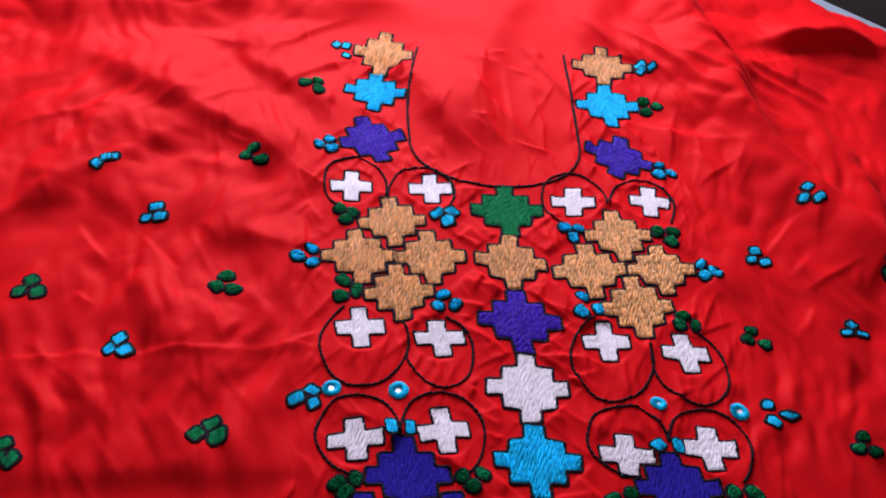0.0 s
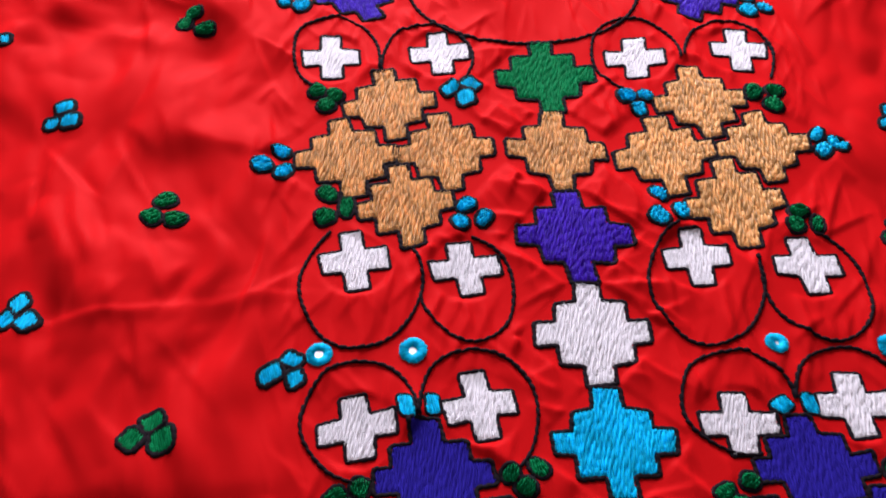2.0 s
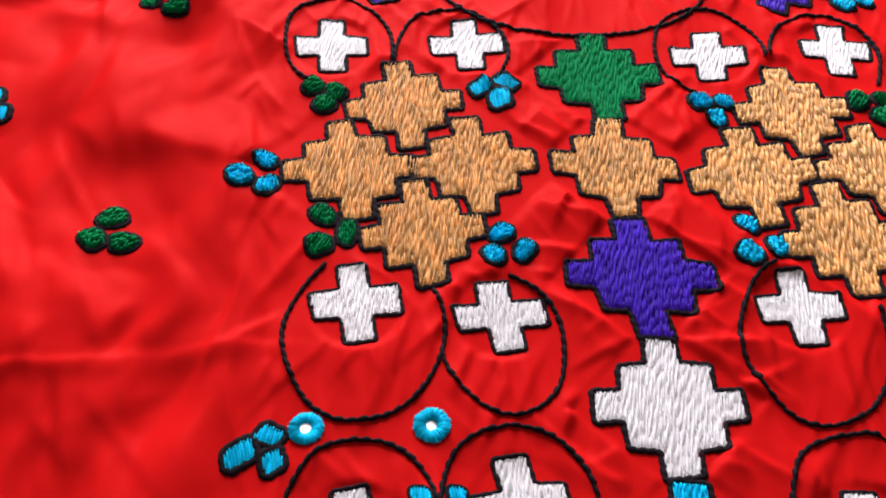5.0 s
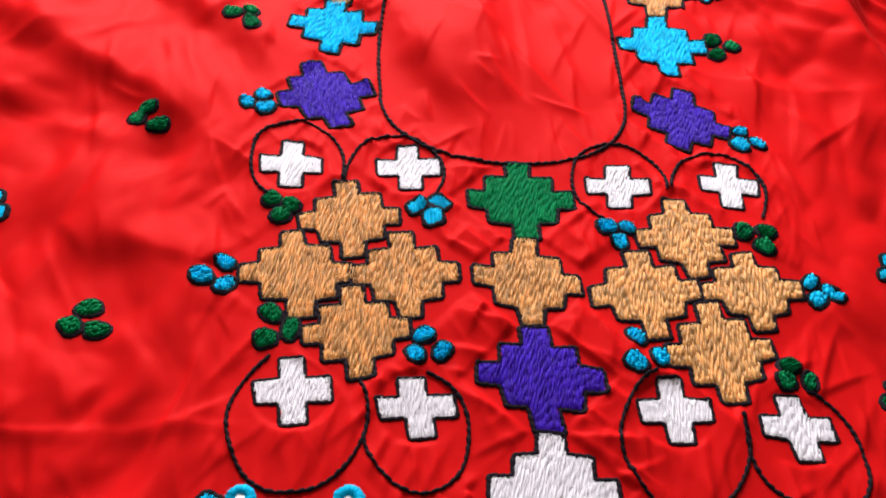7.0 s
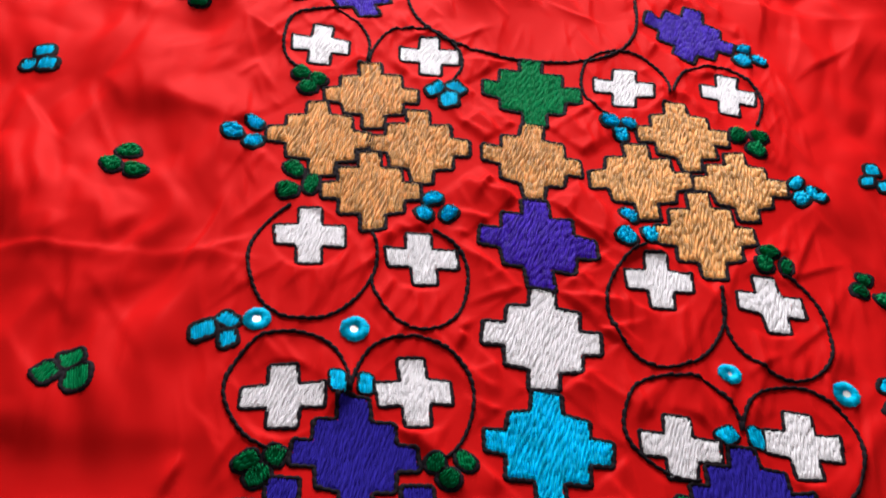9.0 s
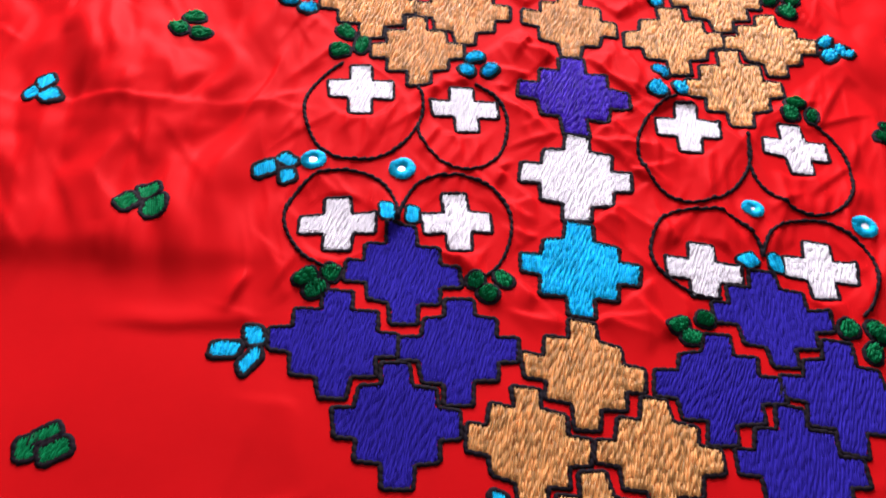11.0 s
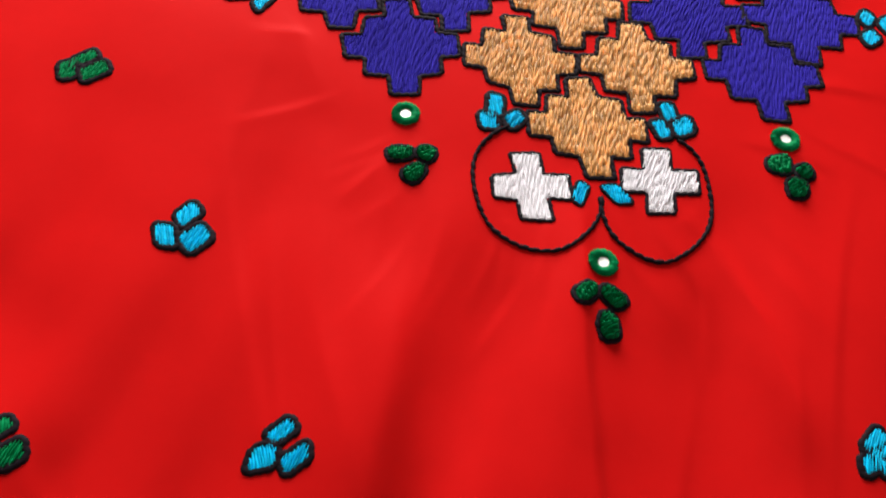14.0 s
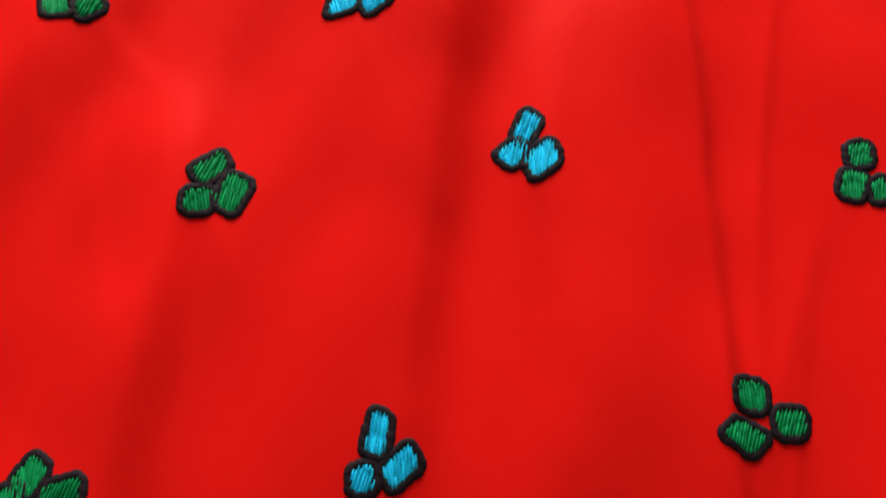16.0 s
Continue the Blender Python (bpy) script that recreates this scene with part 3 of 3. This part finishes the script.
def loop(x, y, a, b, turn, start, end):
    """An open oval of black stem stitch."""
    rnd = rand()
    path, c, s = [], math.cos(radians(turn)), math.sin(radians(turn))
    for i in range(49):
        t = radians(start + (end - start) * i / 48)
        u, v = a * math.cos(t), b * math.sin(t)
        path.append((x + u * c - v * s + 0.0006 * math.sin(5 * t + x * 90), y + u * s + v * c + 0.0006 * math.sin(4 * t + y * 90)))
    part("oval_outline", *corded(path, rnd, bead=0.7, stitch=0.0052, width=0.0022, thick=0.0013, lift=0.0004), BLACK, dress, "open oval of black stem stitch")


def neckline():
    """The marked neckline: two long sides and a rounded foot."""
    path = []
    half_w, foot, corner = 0.0860, 0.3975, 0.066
    for i in range(20):
        path.append((-0.074 - 0.0135 * math.sin(i / 19 * 2.0), 0.612 - (0.612 - foot - corner) * i / 19))
    for i in range(1, 24):
        t = math.pi * (1 + i / 24)
        c, s = math.cos(t), math.sin(t)
        path.append((half_w * math.copysign(abs(c) ** 0.8, c) - 0.001, foot + corner + corner * math.copysign(abs(s) ** 0.9, s)))
    for i in range(20):
        path.append((0.0852 + 0.004 * i / 19, foot + corner + (0.615 - foot - corner) * i / 19))
    part("neckline_stitching", *corded(path, rand(), bead=0.7, stitch=0.0054, width=0.0026, thick=0.0013, lift=0.0004), BLACK, dress, "black stem-stitched neckline")


neckline()
loop(-0.1388, 0.3896, 0.0292, 0.0383, 11, -137, -392)
loop(-0.0772, 0.3822, 0.0308, 0.0356, -14, -155, -384)
loop(0.0686, 0.3819, 0.0312, 0.0367, 1, -120, -371)
loop(0.1327, 0.3735, 0.0313, 0.0393, -14, -174, -381)
loop(-0.1295, 0.2066, 0.0352, 0.0442, -12, 133, 399)
loop(-0.0681, 0.2000, 0.0275, 0.0367, 6, 180, 429)
loop(0.0741, 0.1947, 0.0341, 0.0437, -14, 119, 390)
loop(0.1386, 0.1889, 0.0312, 0.0396, 11, 141, 415)
loop(-0.1338, 0.1198, 0.0312, 0.0351, -9, -72, -352)
loop(-0.0698, 0.1195, 0.0324, 0.0390, 2, 178, -59)
loop(0.0737, 0.1161, 0.0320, 0.0309, 2, -81, -363)
loop(0.1375, 0.1095, 0.0322, 0.0360, -0, 170, -57)
loop(-0.0227, -0.0941, 0.0321, 0.0397, 8, 104, 344)
loop(0.0379, -0.0968, 0.0294, 0.0395, -10, -167, 71)
diamond("tan", -0.1050, 0.3435, 0.0602, 0.0586, 7.2, 6.0)
diamond("tan", -0.1350, 0.3004, 0.0633, 0.0624, 2.9, 8.3)
diamond("tan", -0.0719, 0.3022, 0.0619, 0.0610, 5.8, 5.0)
diamond("tan", -0.1001, 0.2610, 0.0600, 0.0596, 7.4, 5.6)
diamond("green", 0.0027, 0.3648, 0.0650, 0.0656, 0.6, 0.6)
diamond("tan", 0.0004, 0.2996, 0.0620, 0.0640, -5.7, -0.4)
diamond("violet", 0.0007, 0.2321, 0.0676, 0.0653, -4.0, 1.3)
diamond("white", 0.0011, 0.1646, 0.0652, 0.0657, -2.2, -1.4)
diamond("turquoise", 0.0010, 0.0966, 0.0652, 0.0630, -3.4, -0.8)
diamond("tan", 0.1034, 0.3357, 0.0606, 0.0630, 1.5, 4.0)
diamond("tan", 0.0702, 0.2912, 0.0648, 0.0634, 5.3, 2.2)
diamond("tan", 0.1359, 0.2948, 0.0613, 0.0564, 3.4, 2.2)
diamond("tan", 0.1067, 0.2502, 0.0639, 0.0660, 6.0, 2.5)
diamond("violet", 0.1234, 0.4468, 0.0684, 0.0577, -23.9, -14.8)
diamond("violet", -0.1235, 0.4565, 0.0614, 0.0667, 15.3, 20.6)
diamond("turquoise", -0.1203, 0.5318, 0.0617, 0.0596, -4.4, -3.1)
diamond("turquoise", 0.1250, 0.5268, 0.0641, 0.0677, -0.2, -0.5)
diamond("tan", -0.1116, 0.5980, 0.0602, 0.0794, -10.0, -5.7)
diamond("tan", 0.1299, 0.5949, 0.0642, 0.0634, -7.1, -4.8)
diamond("indigo", -0.0967, 0.0848, 0.0611, 0.0640, -0.6, 5.2)
diamond("indigo", -0.1283, 0.0374, 0.0651, 0.0639, 1.1, 3.7)
diamond("indigo", -0.0641, 0.0394, 0.0596, 0.0617, 5.1, 1.9)
diamond("indigo", -0.0927, -0.0053, 0.0611, 0.0651, 2.9, 4.8)
diamond("indigo", 0.1061, 0.0753, 0.0638, 0.0595, -1.3, 5.6)
diamond("indigo", 0.0714, 0.0292, 0.0652, 0.0648, 0.4, -2.5)
diamond("indigo", 0.1373, 0.0293, 0.0638, 0.0640, -5.0, -2.2)
diamond("indigo", 0.1075, -0.0119, 0.0639, 0.0645, -0.5, 3.4)
diamond("tan", 0.0012, 0.0309, 0.0622, 0.0621, -4.2, 1.4)
diamond("tan", -0.0275, -0.0116, 0.0593, 0.0625, -3.1, 2.5)
diamond("tan", 0.0369, -0.0124, 0.0623, 0.0609, -0.8, 0.9)
diamond("tan", 0.0065, -0.0558, 0.0612, 0.0639, -0.9, 5.4)
cross("white", -0.1426, 0.3882, 0.0386, 0.0376, -0.2, 1.0)
cross("white", -0.0682, 0.3897, 0.0385, 0.0375, 4.1, 2.1)
cross("white", 0.0680, 0.3793, 0.0424, 0.0372, -0.4, -4.1)
cross("white", 0.1423, 0.3824, 0.0377, 0.0388, -6.0, -6.1)
cross("white", -0.1331, 0.2215, 0.0377, 0.0407, 5.1, 6.2)
cross("white", -0.0680, 0.2135, 0.0389, 0.0357, 3.0, 7.8)
cross("white", 0.0720, 0.2112, 0.0378, 0.0402, 0.7, 0.4)
cross("white", 0.1386, 0.2014, 0.0390, 0.0378, -3.7, 3.9)
cross("white", -0.1354, 0.1148, 0.0412, 0.0357, 8.7, 6.8)
cross("white", -0.0685, 0.1231, 0.0381, 0.0392, 7.0, 6.5)
cross("white", 0.0705, 0.1029, 0.0406, 0.0352, -2.2, 1.6)
cross("white", 0.1380, 0.1095, 0.0395, 0.0383, -3.9, -0.4)
cross("white", -0.0259, -0.0951, 0.0377, 0.0392, 0.7, 6.2)
cross("white", 0.0410, -0.0884, 0.0388, 0.0388, 2.4, -2.5)
ring("turquoise", -0.1547, 0.1596, 0.0074, 0.0024)
ring("turquoise", -0.1026, 0.1595, 0.0080, 0.0024)
ring("turquoise", 0.1044, 0.1498, 0.0068, 0.0014)
ring("turquoise", 0.1694, 0.1429, 0.0080, 0.0024)
ring("green", -0.0895, -0.0518, 0.0075, 0.0029)
ring("green", 0.1124, -0.0580, 0.0079, 0.0029)
ring("green", 0.0069, -0.1388, 0.0076, 0.0029)
sprig("turquoise", "square", (-0.314, 0.347, 0.0063, 0.0043, 18), (-0.322, 0.336, 0.005, 0.004, 0), (-0.309, 0.336, 0.0061, 0.0047, 9))
sprig("green", "plump", (-0.2455, 0.2705, 0.0074, 0.0056, 28), (-0.2525, 0.2565, 0.0057, 0.0063, 38), (-0.238, 0.2555, 0.007, 0.0055, 4))
sprig("green", "plump", (-0.153, 0.3565, 0.0061, 0.0052, 35), (-0.141, 0.353, 0.0064, 0.0048, -51), (-0.147, 0.344, 0.0064, 0.0055, 39))
sprig("turquoise", "square", (-0.0645, 0.355, 0.0063, 0.0047, 29), (-0.0495, 0.3585, 0.0065, 0.0044, -32), (-0.054, 0.3465, 0.0072, 0.0065, 12))
sprig("turquoise", "plump", (-0.188, 0.2925, 0.0065, 0.0061, 23), (-0.1755, 0.306, 0.006, 0.0047, -42), (-0.1745, 0.2885, 0.0079, 0.004, 55))
sprig("green", "plump", (-0.1475, 0.272, 0.0074, 0.0054, -42), (-0.1495, 0.254, 0.0066, 0.006, 9), (-0.136, 0.261, 0.0081, 0.0046, 83))
sprig("turquoise", "plump", (-0.063, 0.259, 0.0071, 0.0053, 45), (-0.068, 0.246, 0.0064, 0.0048, -51), (-0.0525, 0.248, 0.0069, 0.0048, 60))
sprig("turquoise", "plump", (0.0545, 0.343, 0.0068, 0.0065, 17), (0.068, 0.343, 0.0064, 0.004, -39), (0.061, 0.331, 0.0063, 0.0052, -72))
sprig("green", "plump", (0.1415, 0.3415, 0.0055, 0.007, -5), (0.156, 0.341, 0.0064, 0.0059, -51), (0.1525, 0.3285, 0.0071, 0.0047, -39))
sprig("turquoise", "plump", (0.1745, 0.3025, 0.0043, 0.0058, -36), (0.1855, 0.293, 0.0085, 0.0029, -52), (0.1755, 0.2895, 0.0057, 0.0059, -52))
sprig("turquoise", "plump", (0.0585, 0.26, 0.0067, 0.0052, -48), (0.055, 0.2405, 0.0074, 0.0049, -48), (0.0705, 0.2455, 0.0067, 0.0057, -77))
sprig("green", "plump", (0.1435, 0.241, 0.0056, 0.0065, -63), (0.1395, 0.2305, 0.0055, 0.0058, 5), (0.1535, 0.2305, 0.0035, 0.0068, -8))
sprig("turquoise", "plump", (-0.1745, 0.441, 0.0046, 0.006, 13), (-0.1645, 0.4515, 0.0055, 0.0055, -5), (-0.162, 0.4385, 0.0075, 0.0049, 37))
sprig("green", "plump", (-0.192, 0.532, 0.007, 0.0055, 0), (-0.179, 0.5355, 0.0053, 0.0052, 41), (-0.1775, 0.5215, 0.0057, 0.0069, 15))
sprig("turquoise", "plump", (0.162, 0.435, 0.0051, 0.0048, -11), (0.159, 0.4205, 0.0076, 0.0053, -58), (0.1725, 0.423, 0.0067, 0.0035, -48))
sprig("green", "plump", (0.1645, 0.535, 0.0056, 0.0067, -10), (0.178, 0.526, 0.0058, 0.004, -31), (0.165, 0.518, 0.0057, 0.0067, -45))
sprig("green", "plump", (-0.236, 0.428, 0.006, 0.0045, 0), (-0.2425, 0.421, 0.0056, 0.0066, -10), (-0.228, 0.4135, 0.007, 0.0046, 4))
sprig("green", "square", (-0.401, 0.2585, 0.0058, 0.0046, 42), (-0.408, 0.246, 0.0054, 0.0052, 18), (-0.393, 0.246, 0.0058, 0.0054, 27))
sprig("turquoise", "square", (-0.3215, 0.2025, 0.0061, 0.0056, 39), (-0.328, 0.192, 0.0055, 0.0056, 51), (-0.315, 0.188, 0.0067, 0.0055, 40))
sprig("green", "square", (-0.2415, 0.124, 0.0063, 0.0047, 29), (-0.252, 0.1135, 0.006, 0.0053, 48), (-0.236, 0.1125, 0.0072, 0.0064, 12))
sprig("turquoise", "square", (-0.1815, 0.1485, 0.0074, 0.0049, 28), (-0.169, 0.157, 0.0054, 0.0045, -22), (-0.1675, 0.145, 0.0054, 0.0044, 34))
sprig("green", "plump", (-0.149, 0.0765, 0.0069, 0.0047, 30), (-0.135, 0.0815, 0.0052, 0.0056, -17), (-0.1425, 0.0695, 0.0071, 0.0055, 39))
sprig("green", "plump", (-0.057, 0.083, 0.0051, 0.0046, 11), (-0.0415, 0.086, 0.0067, 0.0042, -48), (-0.0495, 0.075, 0.006, 0.0054, -42))
sprig("turquoise", "square", (-0.183, 0.0285, 0.008, 0.0046, 4), (-0.1695, 0.0385, 0.0067, 0.005, -77), (-0.1695, 0.023, 0.0083, 0.0035, 57))
sprig("green", "plump", (0.053, 0.0655, 0.0065, 0.0042, 23), (0.069, 0.071, 0.0054, 0.0049, -22), (0.06, 0.0585, 0.006, 0.0046, -5))
sprig("green", "plump", (0.1465, 0.071, 0.0055, 0.0055, 0), (0.1625, 0.07, 0.0081, 0.0056, -47), (0.1575, 0.0565, 0.0045, 0.0067, -6))
sprig("turquoise", "square", (0.229, 0.318, 0.0063, 0.004, 16), (0.223, 0.307, 0.0052, 0.0038, 9), (0.2365, 0.306, 0.0073, 0.0036, 25))
sprig("turquoise", "square", (0.295, 0.3895, 0.0046, 0.0049, -41), (0.289, 0.3775, 0.0045, 0.0047, -17), (0.3025, 0.3745, 0.0063, 0.0039, 28))
sprig("turquoise", "square", (0.2945, 0.2345, 0.0043, 0.0034, -45), (0.288, 0.227, 0.0061, 0.0027, 8), (0.302, 0.225, 0.0054, 0.0023, -18))
sprig("green", "plump", (0.2025, 0.2285, 0.0049, 0.005, -15), (0.196, 0.217, 0.0052, 0.0056, 0), (0.211, 0.213, 0.0061, 0.0045, 8))
sprig("green", "plump", (0.2645, 0.12, 0.0042, 0.0045, -24), (0.258, 0.1105, 0.0053, 0.0044, -14), (0.271, 0.1065, 0.0052, 0.0039, 5))
sprig("turquoise", "square", (0.1945, 0.1495, 0.0049, 0.0045, -15), (0.21, 0.14, 0.0062, 0.0024, -34), (0.1945, 0.132, 0.0066, 0.0051, -32))
sprig("green", "square", (-0.267, -0.033, 0.0041, 0.0058, 14), (-0.2585, -0.0235, 0.0065, 0.0029, 32), (-0.252, -0.033, 0.0072, 0.004, 34))
sprig("turquoise", "square", (-0.0425, -0.0435, 0.0065, 0.004, -94), (-0.047, -0.0555, 0.0056, 0.0041, -80), (-0.0315, -0.0535, 0.0057, 0.0043, 38))
sprig("turquoise", "square", (0.051, -0.042, 0.0061, 0.0037, -81), (0.045, -0.0555, 0.0059, 0.0035, -70), (0.0585, -0.0525, 0.006, 0.0052, 24))
sprig("green", "plump", (-0.092, -0.077, 0.0071, 0.0045, 8), (-0.0785, -0.0765, 0.0051, 0.0047, -29), (-0.0845, -0.089, 0.0067, 0.0049, 48))
sprig("green", "plump", (0.106, -0.074, 0.007, 0.006, 0), (0.1195, -0.0785, 0.0051, 0.0043, -61), (0.1135, -0.0895, 0.0055, 0.0066, -5))
sprig("green", "plump", (-0.003, -0.1565, 0.0075, 0.0043, 37), (0.0105, -0.157, 0.0074, 0.0046, -42), (0.007, -0.173, 0.008, 0.005, -90))
sprig("turquoise", "square", (-0.193, -0.1185, 0.0067, 0.0043, 42), (-0.2025, -0.132, 0.0062, 0.0046, -76), (-0.1865, -0.133, 0.0074, 0.0053, 42))
sprig("green", "square", (-0.2555, -0.23, 0.006, 0.0032, 42), (-0.262, -0.2425, 0.0052, 0.0057, 17), (-0.2475, -0.2415, 0.0057, 0.004, 38))
sprig("turquoise", "square", (-0.139, -0.228, 0.0064, 0.0036, 39), (-0.147, -0.2405, 0.006, 0.0051, 5), (-0.1315, -0.242, 0.0068, 0.0036, 36))
sprig("green", "square", (-0.195, -0.3155, 0.0074, 0.0035, 48), (-0.199, -0.332, 0.0051, 0.005, 11), (-0.186, -0.3275, 0.0081, 0.0046, 68))
sprig("turquoise", "square", (-0.074, -0.298, 0.0067, 0.004, 63), (-0.0805, -0.31, 0.0046, 0.005, -41), (-0.0685, -0.3155, 0.0065, 0.0053, 32))
sprig("green", "square", (0.0515, -0.325, 0.0046, 0.0062, -13), (0.057, -0.31, 0.005, 0.005, 0), (0.0625, -0.328, 0.0036, 0.0045, 16))
sprig("turquoise", "square", (-0.1325, -0.419, 0.0072, 0.0036, 78), (-0.1385, -0.4355, 0.0045, 0.0045, 6), (-0.124, -0.431, 0.0071, 0.0039, 45))
sprig("green", "square", (-0.003, -0.408, 0.0061, 0.0049, 81), (-0.0085, -0.424, 0.0068, 0.0045, -36), (0.0105, -0.419, 0.0055, 0.005, 0))
petal(-0.001, -0.0985, 0.0081, 0.0033, 68)
petal(0.0175, -0.0985, 0.0079, 0.0043, -55)
petal(-0.1085, 0.125, 0.0085, 0.0045, -81)
petal(-0.094, 0.1255, 0.0075, 0.004, -90)
petal(0.097, 0.1115, 0.006, 0.0056, -48)
petal(0.113, 0.1115, 0.0065, 0.005, -90)
sprig("turquoise", "square", (-0.1623, 0.6106, 0.0056, 0.0045, 66), (-0.1514, 0.6108, 0.006, 0.0045, 75), (-0.1511, 0.591, 0.0047, 0.0043, 76))
sprig("turquoise", "square", (0.17, 0.5913, 0.0056, 0.0047, 18), (0.1702, 0.5838, 0.0054, 0.004, 48), (0.1818, 0.5856, 0.0055, 0.0037, 25))
sprig("turquoise", "square", (-0.3744, 0.3966, 0.0051, 0.0047, 64), (-0.3671, 0.4047, 0.0049, 0.0046, 20), (-0.3608, 0.4062, 0.0055, 0.0039, 10))
sprig("green", "square", (-0.3856, 0.1051, 0.007, 0.0047, 25), (-0.3876, 0.0921, 0.0072, 0.0054, 30), (-0.3778, 0.0921, 0.0071, 0.005, 57))
sprig("green", "square", (0.3503, 0.2995, 0.0058, 0.0055, 58), (0.3451, 0.2887, 0.0071, 0.0055, 31), (0.3578, 0.2908, 0.0061, 0.0046, 20))
sprig("turquoise", "square", (0.1774, 0.0335, 0.0056, 0.0048, 52), (0.176, 0.0176, 0.0055, 0.0052, 34), (0.1897, 0.0289, 0.006, 0.0054, 44))
sprig("green", "square", (-0.246, -0.4306, 0.006, 0.005, 59), (-0.253, -0.4404, 0.0056, 0.0056, 12), (-0.2323, -0.4396, 0.0068, 0.0054, 11))
sprig("turquoise", "square", (0.122, -0.2271, 0.0068, 0.0048, 50), (0.1172, -0.2367, 0.0055, 0.0045, 23), (0.1265, -0.2365, 0.0071, 0.0046, 63))
sprig("turquoise", "square", (-0.3159, 0.03, 0.0071, 0.0055, 34), (-0.3248, 0.0273, 0.0061, 0.005, 64), (-0.3259, 0.0439, 0.0057, 0.0053, 66))
